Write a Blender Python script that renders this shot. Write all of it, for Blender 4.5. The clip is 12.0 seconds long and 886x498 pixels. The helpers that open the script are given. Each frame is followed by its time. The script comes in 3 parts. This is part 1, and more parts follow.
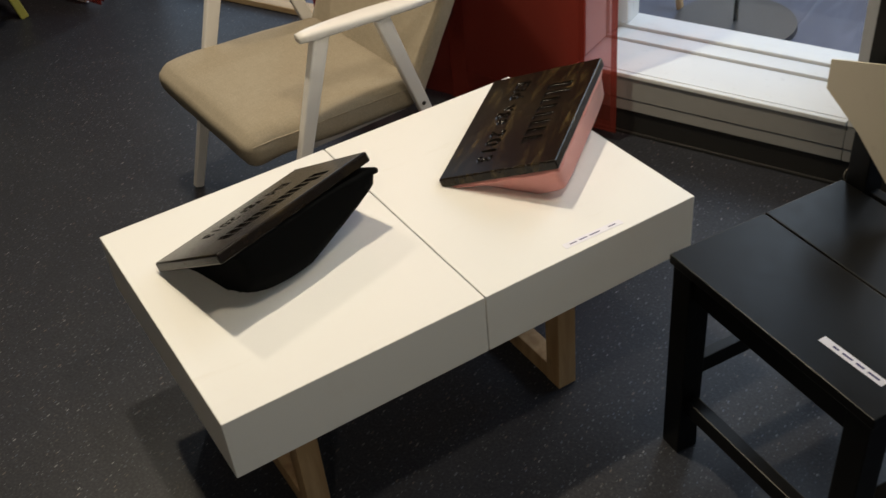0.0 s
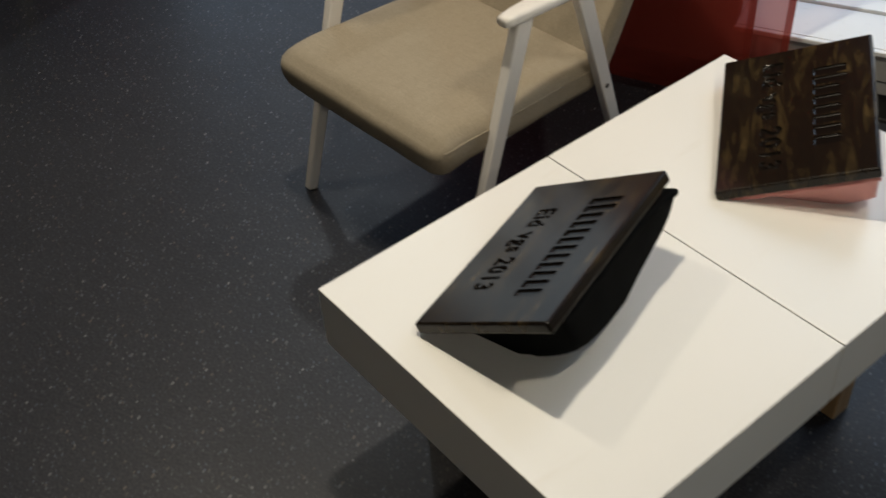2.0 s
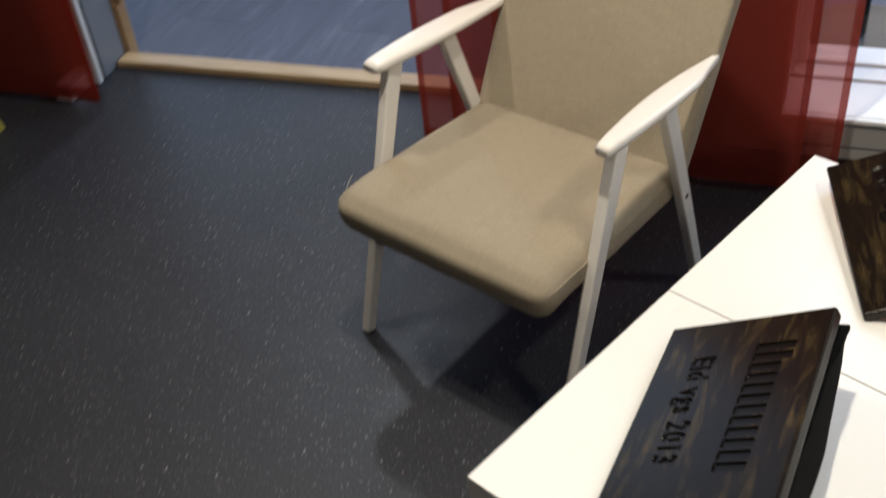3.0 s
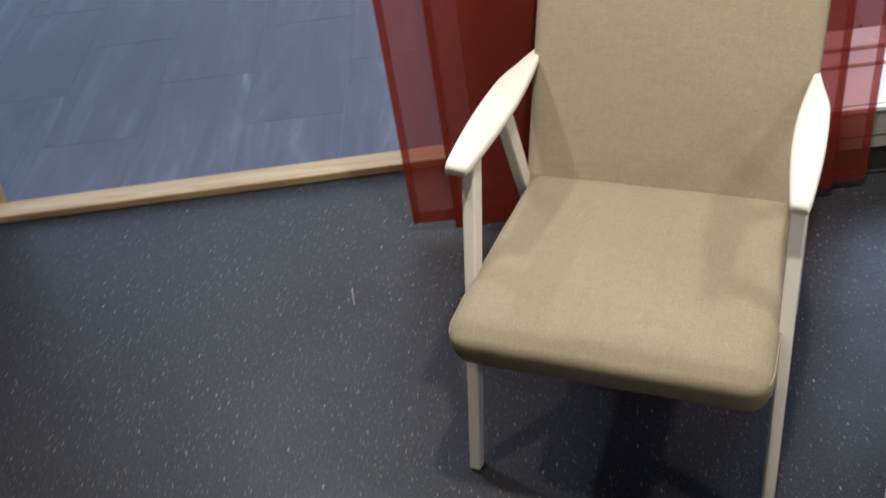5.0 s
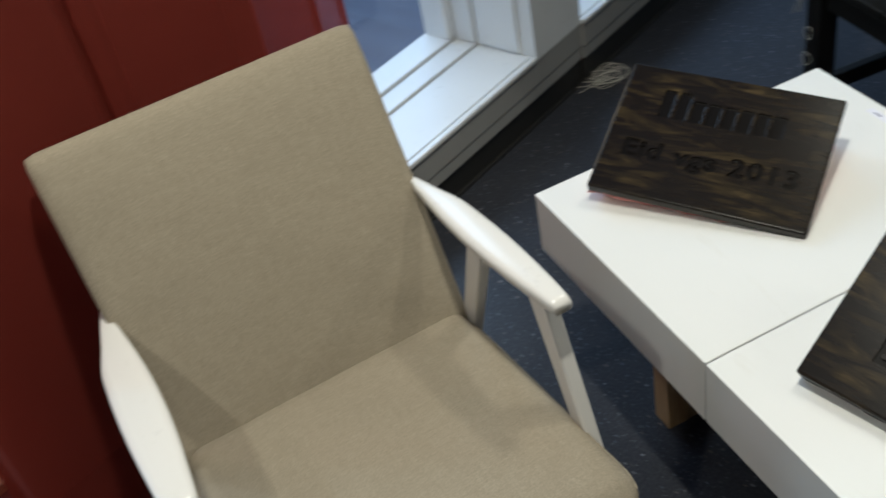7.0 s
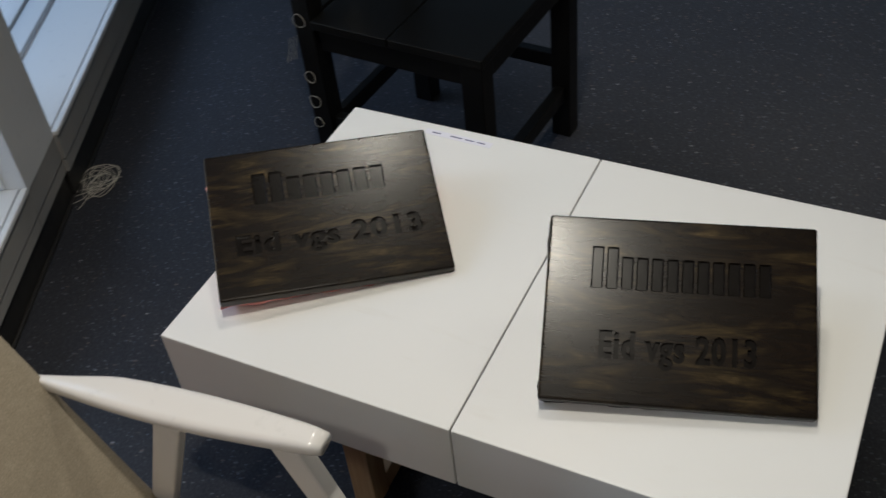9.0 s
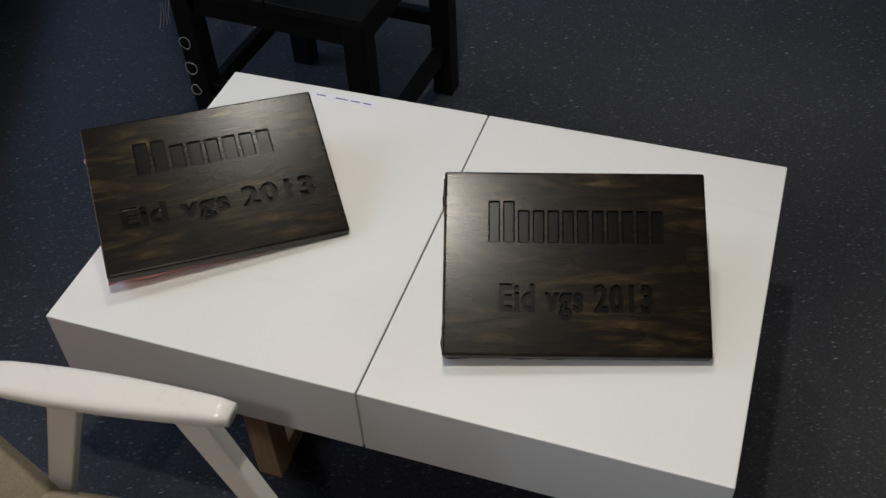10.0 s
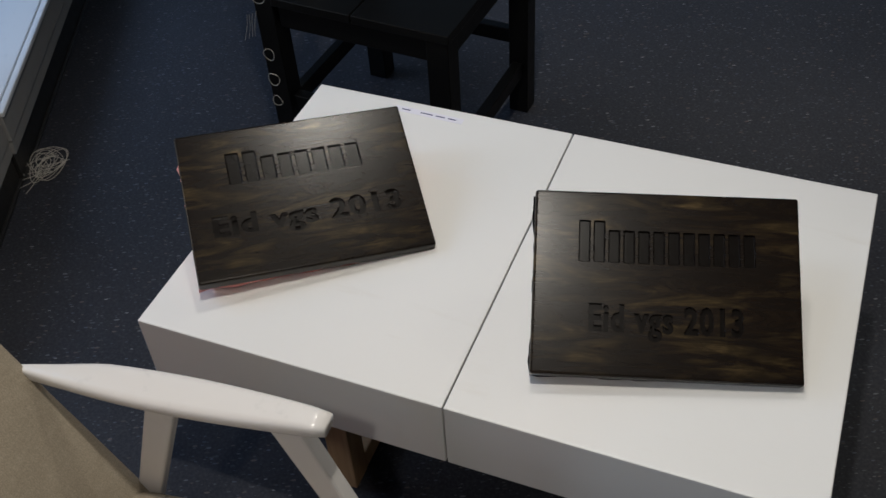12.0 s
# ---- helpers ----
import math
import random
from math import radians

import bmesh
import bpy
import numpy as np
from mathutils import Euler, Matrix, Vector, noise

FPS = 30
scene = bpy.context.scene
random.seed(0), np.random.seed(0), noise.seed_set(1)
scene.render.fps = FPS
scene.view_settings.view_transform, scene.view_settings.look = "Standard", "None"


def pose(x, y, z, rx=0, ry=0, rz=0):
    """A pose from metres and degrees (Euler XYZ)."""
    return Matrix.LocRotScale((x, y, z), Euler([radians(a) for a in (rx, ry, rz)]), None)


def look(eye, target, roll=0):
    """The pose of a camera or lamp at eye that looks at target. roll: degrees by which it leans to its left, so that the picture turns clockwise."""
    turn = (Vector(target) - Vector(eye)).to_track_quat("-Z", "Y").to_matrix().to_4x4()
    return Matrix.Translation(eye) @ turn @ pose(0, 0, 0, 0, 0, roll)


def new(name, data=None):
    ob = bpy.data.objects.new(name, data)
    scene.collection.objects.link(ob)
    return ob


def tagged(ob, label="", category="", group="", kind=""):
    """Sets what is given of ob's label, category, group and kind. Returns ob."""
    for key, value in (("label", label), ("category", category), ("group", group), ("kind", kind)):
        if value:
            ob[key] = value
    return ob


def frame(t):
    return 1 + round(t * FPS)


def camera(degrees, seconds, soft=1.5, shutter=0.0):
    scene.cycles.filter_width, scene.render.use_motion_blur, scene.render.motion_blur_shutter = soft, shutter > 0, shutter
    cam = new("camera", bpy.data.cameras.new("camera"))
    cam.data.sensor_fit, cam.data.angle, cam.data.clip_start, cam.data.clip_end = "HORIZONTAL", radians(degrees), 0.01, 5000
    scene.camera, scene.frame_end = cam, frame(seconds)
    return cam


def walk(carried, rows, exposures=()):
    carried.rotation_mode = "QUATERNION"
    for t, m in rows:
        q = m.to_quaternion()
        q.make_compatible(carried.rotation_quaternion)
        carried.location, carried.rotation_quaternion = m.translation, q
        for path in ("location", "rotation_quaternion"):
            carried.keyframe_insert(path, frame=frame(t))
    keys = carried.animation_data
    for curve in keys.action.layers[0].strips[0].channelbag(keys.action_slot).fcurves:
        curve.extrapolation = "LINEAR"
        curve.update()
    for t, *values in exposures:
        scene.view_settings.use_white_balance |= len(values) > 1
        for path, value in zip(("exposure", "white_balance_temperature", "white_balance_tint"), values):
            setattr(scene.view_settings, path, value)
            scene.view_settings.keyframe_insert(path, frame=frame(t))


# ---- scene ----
cam = camera(45.5, 12.0, 1.5, 0.4)
EXPOSURES = [(0.0, 0.06, 7350, 9), (0.8, -0.20, 7350, 9), (1.5, -0.24, 7200, 9), (2.2, -0.06, 6850, 8), (3.0, 0.32, 6700, 10), (5.2, 0.62, 6500, 10), (6.5, 0.17, 6250, 5), (7.1, 0.02, 5950, 3), (7.7, -0.15, 6000, 5), (9.3, -0.43, 6200, 9), (12.0, -0.46, 6050, 11)]
PATH = [
    (0, (-0.741, -1.539, 1.651), (0.018, -0.15, 0.428), -6.0),
    (0.5, (-0.766, -1.407, 1.617), (-0.029, -0.027, 0.371), -5.8),
    (1, (-0.933, -1.192, 1.622), (-0.108, 0.096, 0.333), -6.4),
    (1.5, (-1.055, -1.007, 1.608), (-0.152, 0.198, 0.291), -3.0),
    (2, (-1.076, -0.795, 1.609), (-0.192, 0.395, 0.266), -4.2),
    (2.5, (-1.094, -0.615, 1.645), (-0.225, 0.582, 0.299), -5.3),
    (3, (-1.163, -0.405, 1.65), (-0.117, 0.738, 0.385), -6.6),
    (3.2, (-1.204, -0.338, 1.64), (-0.048, 0.765, 0.438), -6.2),
    (4.8, (-1.231, 0.288, 1.648), (0.042, 1.126, 0.353), -9.4),
    (5, (-1.24, 0.374, 1.633), (0.096, 1.137, 0.356), -9.5),
    (5.5, (-1.222, 0.59, 1.639), (0.239, 1.094, 0.37), -10.1),
    (6, (-1.08, 0.719, 1.592), (0.449, 0.894, 0.315), -8.9),
    (6.5, (-0.969, 0.815, 1.598), (0.559, 0.758, 0.309), -12.4),
    (7, (-0.852, 0.95, 1.603), (0.597, 0.474, 0.31), -12.3),
    (7.5, (-0.738, 1.076, 1.585), (0.498, 0.2, 0.279), -6.8),
    (7.7, (-0.703, 1.073, 1.594), (0.452, 0.106, 0.276), -5.2),
    (9.3, (-0.433, 1.084, 1.601), (0.186, -0.233, 0.227), -6.3),
    (9.5, (-0.427, 1.086, 1.594), (0.12, -0.254, 0.213), -5.0),
    (10, (-0.434, 1.09, 1.587), (0.068, -0.224, 0.164), -3.4),
    (10.5, (-0.403, 1.095, 1.591), (0.121, -0.223, 0.181), -3.4),
    (11, (-0.391, 1.102, 1.595), (0.152, -0.204, 0.181), -3.9),
    (11.5, (-0.374, 1.113, 1.595), (0.18, -0.197, 0.188), -3.0),
    (12, (-0.376, 1.112, 1.598), (0.212, -0.188, 0.197), -4.1),
]
walk(cam, [(t, look(e, g, r)) for t, e, g, r in PATH], EXPOSURES)

# ---------------------------------------------------------------- light

world = bpy.data.worlds.new("world")
scene.world = world
world.use_nodes = True
wn = world.node_tree.nodes
sky = wn.new("ShaderNodeTexSky")
sky.sky_type = "NISHITA"
sky.sun_disc = False
sky.sun_elevation, sky.sun_rotation = radians(20), radians(70)
world.node_tree.links.new(sky.outputs[0], wn["Background"].inputs[0])
wn["Background"].inputs[1].default_value = 0.11


def spot(eye, target, watts, degrees, radius, colour):
    data = bpy.data.lights.new("spotlight", "SPOT")
    data.energy, data.spot_size, data.spot_blend = watts, radians(degrees), 0.6
    data.shadow_soft_size, data.color = radius, colour
    ob = new("spotlight", data)
    ob.matrix_world = look(eye, target)
    return ob


WARM = (1.0, 0.91, 0.76)
spot((-0.08, 0.52, 2.78), (-0.04, 0.30, 0.43), 132, 82, 0.05, WARM)
spot((-0.36, 1.88, 2.78), (-0.50, 1.45, 0.0), 60, 90, 0.06, WARM)
spot((0.38, -0.85, 2.78), (0.1, 0.62, 0.4), 58, 58, 0.09, WARM)
# two unseen fill spots, added to lift the table sides and the floor behind
spot((-1.70, -2.55, 2.78), (-0.25, -0.40, 0.3), 46, 38, 0.08, WARM)
spot((-0.28, -2.05, 2.78), (-0.22, -1.75, 0.0), 112, 45, 0.08, WARM)
# downlight in the hall, shining in through the doorway
spot((1.40, 2.90, 2.90), (-0.1, 1.10, 0.0), 56, 60, 0.06, (0.80, 0.90, 1.0))


def area(eye, target, watts, w, h, colour):
    data = bpy.data.lights.new("daylight", "AREA")
    data.shape, data.size, data.size_y = "RECTANGLE", w, h
    data.energy, data.color = watts, colour
    ob = new("daylight", data)
    ob.matrix_world = look(eye, target)
    return ob


# area lamp standing in for sky light through the hall's unseen glass front
area((2.6, 5.4, 1.36), (0.38, 2.8, 1.36), 34, 6.0, 2.6, (0.42, 0.64, 1.0))
# unseen lamp added outside the window to brighten the sill and nearby floor
area((3.1, 0.0, 2.3), (1.35, -0.75, 0.0), 64, 2.8, 1.2, (0.52, 0.72, 1.0))

# ---------------------------------------------------------------- materials
def material(name, rough=0.5, metal=0.0):
    m = bpy.data.materials.new(name)
    m.use_nodes = True
    t = m.node_tree
    b = t.nodes["Principled BSDF"]
    b.inputs["Roughness"].default_value = rough
    b.inputs["Metallic"].default_value = metal
    return m, t, b


def coords(t, scale=(1, 1, 1), turn=(0, 0, 0), kind="Object"):
    tc, mp = t.nodes.new("ShaderNodeTexCoord"), t.nodes.new("ShaderNodeMapping")
    mp.inputs["Scale"].default_value = scale
    mp.inputs["Rotation"].default_value = [radians(a) for a in turn]
    t.links.new(tc.outputs[kind], mp.inputs[0])
    return mp.outputs[0]


def noise_tex(t, vec, scale, detail=4.0, rough=0.55, distortion=0.0):
    n = t.nodes.new("ShaderNodeTexNoise")
    n.inputs["Scale"].default_value, n.inputs["Detail"].default_value = scale, detail
    n.inputs["Roughness"].default_value, n.inputs["Distortion"].default_value = rough, distortion
    t.links.new(vec, n.inputs["Vector"])
    return n.outputs["Fac"]


def ramp(t, fac, *stops):
    r = t.nodes.new("ShaderNodeValToRGB")
    while len(r.color_ramp.elements) < len(stops):
        r.color_ramp.elements.new(0.5)
    for e, (p, c) in zip(r.color_ramp.elements, stops):
        e.position, e.color = p, (*c, 1)
    t.links.new(fac, r.inputs[0])
    return r.outputs[0]


def mix(t, fac, a, b, blend="MIX"):
    m = t.nodes.new("ShaderNodeMix")
    m.data_type, m.blend_type = "RGBA", blend
    for sock, v in ((m.inputs[0], fac), (m.inputs[6], a), (m.inputs[7], b)):
        if isinstance(v, (int, float)):
            sock.default_value = v
        elif isinstance(v, tuple):
            sock.default_value = (*v, 1)
        else:
            t.links.new(v, sock)
    return m.outputs[2]


def maths(t, op, a, b=0.0):
    m = t.nodes.new("ShaderNodeMath")
    m.operation = op
    for sock, v in ((m.inputs[0], a), (m.inputs[1], b)):
        if isinstance(v, (int, float)):
            sock.default_value = v
        else:
            t.links.new(v, sock)
    return m.outputs[0]


def bump(t, b, height, strength=0.2, distance=0.002):
    n = t.nodes.new("ShaderNodeBump")
    n.inputs["Strength"].default_value, n.inputs["Distance"].default_value = strength, distance
    t.links.new(height, n.inputs["Height"])
    t.links.new(n.outputs[0], b.inputs["Normal"])


def colour(t, b, c):
    t.links.new(c, b.inputs["Base Color"])


def roughness(t, b, fac, lo, hi):
    m = t.nodes.new("ShaderNodeMapRange")
    m.inputs["To Min"].default_value, m.inputs["To Max"].default_value = lo, hi
    t.links.new(fac, m.inputs[0])
    t.links.new(m.outputs[0], b.inputs["Roughness"])


def lino_material():
    m, t, b = material("speckled_lino", 0.4)
    v = coords(t)
    cloud = noise_tex(t, v, 3.0, 3)
    fine = noise_tex(t, v, 160.0, 3)
    base = mix(t, cloud, (0.0175, 0.019, 0.026), (0.029, 0.031, 0.040))
    mottle = noise_tex(t, v, 28.0, 4, 0.65)
    base = mix(t, ramp(t, mottle, (0.4, (0, 0, 0)), (0.7, (0.5, 0.5, 0.5))), base, (0.017, 0.0175, 0.021))
    base = mix(t, ramp(t, fine, (0.42, (0, 0, 0)), (0.7, (1, 1, 1))), base, (0.040, 0.042, 0.049))
    for scale, turn, limit, tint in ((52, 20, 0.12, (0.13, 0.135, 0.15)), (74, 75, 0.16, (0.125, 0.10, 0.092)), (110, -35, 0.18, (0.095, 0.105, 0.14)), (41, 120, 0.08, (0.24, 0.24, 0.25)), (140, 50, 0.2, (0.11, 0.11, 0.12))):
        vo = t.nodes.new("ShaderNodeTexVoronoi")
        vo.voronoi_dimensions = "2D"
        vo.inputs["Scale"].default_value = 1.0
        vo.inputs["Randomness"].default_value = 1.0
        t.links.new(coords(t, (scale, scale * 0.38, 1), (0, 0, turn)), vo.inputs["Vector"])
        sep = t.nodes.new("ShaderNodeSeparateColor")
        t.links.new(vo.outputs["Color"], sep.inputs[0])
        keep = maths(t, "GREATER_THAN", sep.outputs[0], 0.50)
        size = maths(t, "MULTIPLY", sep.outputs[1], limit)
        fleck = maths(t, "MULTIPLY", maths(t, "LESS_THAN", vo.outputs["Distance"], size), keep)
        fleck = maths(t, "MULTIPLY", fleck, maths(t, "MULTIPLY", sep.outputs[2], 0.95))
        base = mix(t, fleck, base, tint)
    colour(t, b, base)
    scuff = noise_tex(t, coords(t, (1, 1, 1)), 9.0, 5, 0.65)
    roughness(t, b, scuff, 0.3, 0.55)
    b.inputs["Specular IOR Level"].default_value = 0.27
    bump(t, b, fine, 0.08, 0.001)
    return m


def paint_material(name, tint, rough=0.35, wear=0.04, grain=40.0, gloss=0.5):
    m, t, b = material(name, rough)
    b.inputs["Specular IOR Level"].default_value = gloss
    v = coords(t)
    big, small = noise_tex(t, v, 4.0, 3), noise_tex(t, v, grain, 4)
    dark = tuple(c * (1 - wear * 2) for c in tint)
    c = mix(t, big, dark, tint)
    c = mix(t, ramp(t, small, (0.62, (0, 0, 0)), (0.9, (1, 1, 1))), c, tuple(x * 0.8 for x in tint))
    colour(t, b, c)
    roughness(t, b, small, rough * 0.8, rough * 1.25)
    bump(t, b, small, 0.05, 0.001)
    return m


def table_material():
    m, t, b = material("white_laminate", 0.42)
    v = coords(t)
    big, small = noise_tex(t, v, 2.5, 3), noise_tex(t, v, 300.0, 2)
    smear = noise_tex(t, coords(t, (3, 14, 3)), 2.0, 5, 0.6)
    c = mix(t, big, (0.77, 0.765, 0.745), (0.81, 0.805, 0.79))
    c = mix(t, ramp(t, smear, (0.62, (0, 0, 0)), (0.85, (0.5, 0.5, 0.5))), c, (0.70, 0.67, 0.62))
    colour(t, b, c)
    roughness(t, b, smear, 0.32, 0.5)
    bump(t, b, small, 0.03, 0.0006)
    return m


def linen_material():
    m, t, b = material("beige_linen", 0.92)
    b.inputs["Sheen Weight"].default_value = 0.02
    b.inputs["Specular IOR Level"].default_value = 0.12
    b.inputs["Sheen Roughness"].default_value = 0.6
    fine = noise_tex(t, coords(t), 520.0, 2)
    slub = noise_tex(t, coords(t, (420, 26, 26)), 1.0, 2)
    rib = noise_tex(t, coords(t, (26, 420, 26)), 1.0, 2)
    big = noise_tex(t, coords(t), 5.0, 4)
    weave = maths(t, "ADD", maths(t, "MULTIPLY", fine, 0.7), maths(t, "ADD", maths(t, "MULTIPLY", slub, 0.15), maths(t, "MULTIPLY", rib, 0.15)))
    c = ramp(t, weave, (0.36, (0.262, 0.222, 0.166)), (0.5, (0.322, 0.276, 0.210)), (0.64, (0.392, 0.341, 0.264)))
    c = mix(t, maths(t, "MULTIPLY", big, 0.35), c, (0.262, 0.226, 0.168))
    blotch = noise_tex(t, coords(t), 55.0, 4, 0.7)
    c = mix(t, ramp(t, blotch, (0.45, (0, 0, 0)), (0.72, (0.25, 0.25, 0.25))), c, (0.238, 0.202, 0.148))
    colour(t, b, c)
    bump(t, b, weave, 0.25, 0.001)
    return m


def board_material():
    m, t, b = material("dark_stained_wood", 0.3)
    v = coords(t, (1, 1, 1))
    swirl = noise_tex(t, coords(t, (3.0, 15, 8)), 2.4, 6, 0.64, 1.3)
    patch = noise_tex(t, coords(t, (5, 9, 5)), 1.3, 3)
    grain = noise_tex(t, coords(t, (18, 420, 60)), 1.0, 4, 0.6)
    c = ramp(t, swirl, (0.34, (0.0055, 0.004, 0.003)), (0.48, (0.012, 0.0075, 0.0045)), (0.60, (0.038, 0.026, 0.011)), (0.76, (0.115, 0.078, 0.033)))
    c = mix(t, ramp(t, patch, (0.40, (0.85, 0.85, 0.85)), (0.56, (0, 0, 0))), c, (0.008, 0.0055, 0.004))
    c = mix(t, ramp(t, grain, (0.48, (0, 0, 0)), (0.68, (0.6, 0.6, 0.6))), c, (0.007, 0.005, 0.004))
    colour(t, b, c)
    roughness(t, b, grain, 0.18, 0.28)
    b.inputs["Specular IOR Level"].default_value = 0.24
    bump(t, b, grain, 0.06, 0.0006)
    return m


def cloth_material(name, tint, rough=0.95, sheen=0.2):
    m, t, b = material(name, rough)
    b.inputs["Sheen Weight"].default_value = sheen
    b.inputs["Specular IOR Level"].default_value = 0.15
    v = coords(t)
    fine, big = noise_tex(t, v, 700.0, 3), noise_tex(t, v, 14.0, 4)
    c = mix(t, fine, tuple(x * 0.75 for x in tint), tuple(min(1, x * 1.2) for x in tint))
    c = mix(t, maths(t, "MULTIPLY", big, 0.4), c, tuple(x * 0.75 for x in tint))
    colour(t, b, c)
    bump(t, b, maths(t, "ADD", fine, maths(t, "MULTIPLY", big, 3.0)), 0.3, 0.001)
    return m


def pine_material(name, pale, dark, along=(3, 60, 60)):
    m, t, b = material(name, 0.5)
    grain = noise_tex(t, coords(t, along), 1.0, 4, 0.6, 0.4)
    fine = noise_tex(t, coords(t, tuple(a * 6 for a in along)), 1.0, 3)
    big = noise_tex(t, coords(t), 6.0, 3)
    c = ramp(t, grain, (0.35, pale), (0.62, dark))
    c = mix(t, maths(t, "MULTIPLY", fine, 0.3), c, tuple(x * 0.7 for x in dark))
    c = mix(t, ramp(t, big, (0.66, (0, 0, 0)), (0.78, (0.7, 0.7, 0.7))), c, tuple(x * 0.45 for x in dark))
    colour(t, b, c)
    bump(t, b, grain, 0.12, 0.001)
    return m


def sheer_material():
    m, t, b = material("red_sheer", 0.8)
    thread = noise_tex(t, coords(t, (500, 500, 30)), 1.0, 2)
    big = noise_tex(t, coords(t, (6, 6, 2)), 1.0, 3)
    c = mix(t, thread, (0.22, 0.030, 0.018), (0.32, 0.045, 0.028))
    c = mix(t, maths(t, "MULTIPLY", big, 0.4), c, (0.16, 0.018, 0.011))
    colour(t, b, c)
    tr, tl, m1, m2 = (t.nodes.new(n) for n in ("ShaderNodeBsdfTransparent", "ShaderNodeBsdfTranslucent", "ShaderNodeMixShader", "ShaderNodeMixShader"))
    tr.inputs[0].default_value = (1.0, 0.62, 0.58, 1)
    t.links.new(c, tl.inputs[0])
    m1.inputs[0].default_value = 0.3
    t.links.new(b.outputs[0], m1.inputs[1])
    t.links.new(tl.outputs[0], m1.inputs[2])
    m2.inputs[0].default_value = 0.42
    t.links.new(m1.outputs[0], m2.inputs[1])
    t.links.new(tr.outputs[0], m2.inputs[2])
    t.links.new(m2.outputs[0], t.nodes["Material Output"].inputs[0])
    bump(t, b, thread, 0.15, 0.0006)
    return m


def slate_material():
    m, t, b = material("slate_tile", 0.3)
    info = t.nodes.new("ShaderNodeObjectInfo")
    v = coords(t)
    shift = t.nodes.new("ShaderNodeVectorMath")
    shift.operation = "ADD"
    t.links.new(coords(t, (7, 1.1, 1)), shift.inputs[0])
    t.links.new(maths(t, "MULTIPLY", info.outputs["Random"], 53.0), shift.inputs[1])
    streak = noise_tex(t, shift.outputs[0], 1.5, 6, 0.66, 0.5)
    fine = noise_tex(t, v, 60.0, 4)
    c = ramp(t, streak, (0.35, (0.068, 0.077, 0.118)), (0.56, (0.102, 0.115, 0.168)), (0.68, (0.16, 0.175, 0.235)), (0.80, (0.32, 0.335, 0.40)))
    c = mix(t, maths(t, "MULTIPLY", info.outputs["Random"], 0.35), c, (0.10, 0.11, 0.15))
    c = mix(t, maths(t, "MULTIPLY", fine, 0.3), c, (0.10, 0.11, 0.145))
    colour(t, b, c)
    roughness(t, b, streak, 0.34, 0.56)
    b.inputs["Specular IOR Level"].default_value = 0.12
    bump(t, b, maths(t, "ADD", streak, maths(t, "MULTIPLY", fine, 0.3)), 0.18, 0.003)
    return m


def glass_material():
    m, t, b = material("window_glass", 0.02)
    tr, gl, mx, lw = (t.nodes.new(n) for n in ("ShaderNodeBsdfTransparent", "ShaderNodeBsdfGlossy", "ShaderNodeMixShader", "ShaderNodeLayerWeight"))
    gl.inputs["Roughness"].default_value = 0.01
    lw.inputs[0].default_value = 0.5
    gloss = maths(t, "ADD", maths(t, "MULTIPLY", maths(t, "POWER", lw.outputs["Facing"], 4.0), 0.5), 0.02)
    t.links.new(gloss, mx.inputs[0])
    t.links.new(tr.outputs[0], mx.inputs[1])
    t.links.new(gl.outputs[0], mx.inputs[2])
    t.links.new(mx.outputs[0], t.nodes["Material Output"].inputs[0])
    return m


LINO = lino_material()
TABLE = table_material()
LINEN = linen_material()
BOARD = board_material()
# stained wood of the carving, darkened to put the recess shade into its colour
CARVED = paint_material("shaded_carved_wood", (0.007, 0.0055, 0.0046), 0.22, 0.12, 120.0, 0.17)
SHEER = sheer_material()
SLATE = slate_material()
GLASS = glass_material()
PINE = pine_material("pine", (0.50, 0.34, 0.19), (0.36, 0.22, 0.11), (40, 40, 4))
BEAM = pine_material("oak_sill", (0.60, 0.45, 0.27), (0.42, 0.28, 0.15), (3, 45, 45))
CHAIR_WHITE = paint_material("white_gloss_paint", (0.78, 0.76, 0.74), 0.22, 0.03)
FRAME_WHITE = paint_material("white_window_paint", (0.73, 0.74, 0.75), 0.35, 0.03)
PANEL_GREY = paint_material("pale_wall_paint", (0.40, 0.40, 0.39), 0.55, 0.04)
# unseen walls and ceiling, toned down to cut haze on the boards
WALL = paint_material("white_wall_paint", (0.55, 0.54, 0.52), 0.7, 0.03)
CEILING = paint_material("grey_ceiling_paint", (0.32, 0.32, 0.31), 0.7, 0.03)
# grey of the apron includes the shade below the sill
APRON_SHADED = paint_material("shaded_apron_paint", (0.31, 0.305, 0.295), 0.5, 0.05)
JAMB = paint_material("grey_door_paint", (0.20, 0.22, 0.26), 0.45, 0.05)
SKIRTING = paint_material("black_skirting", (0.022, 0.021, 0.020), 0.4, 0.1)
BLACK = paint_material("black_painted_wood", (0.0042, 0.0042, 0.0042), 0.34, 0.1, 40.0, 0.2)
YELLOW = paint_material("yellow_paint", (0.50, 0.45, 0.10), 0.4, 0.05)
BLACK_CLOTH = cloth_material("black_cotton", (0.0026, 0.0028, 0.003), 0.95, 0.0)
BLACK_CLOTH.node_tree.nodes["Principled BSDF"].inputs["Specular IOR Level"].default_value = 0.06
PINK_CLOTH = cloth_material("pink_cotton", (0.72, 0.31, 0.28))
PLATE = paint_material("dark_grey_plate", (0.022, 0.024, 0.030), 0.45, 0.05)
PAPER = paint_material("white_paper", (0.80, 0.79, 0.86), 0.7, 0.02)
INK = paint_material("ink", (0.05, 0.05, 0.16), 0.6, 0.02)
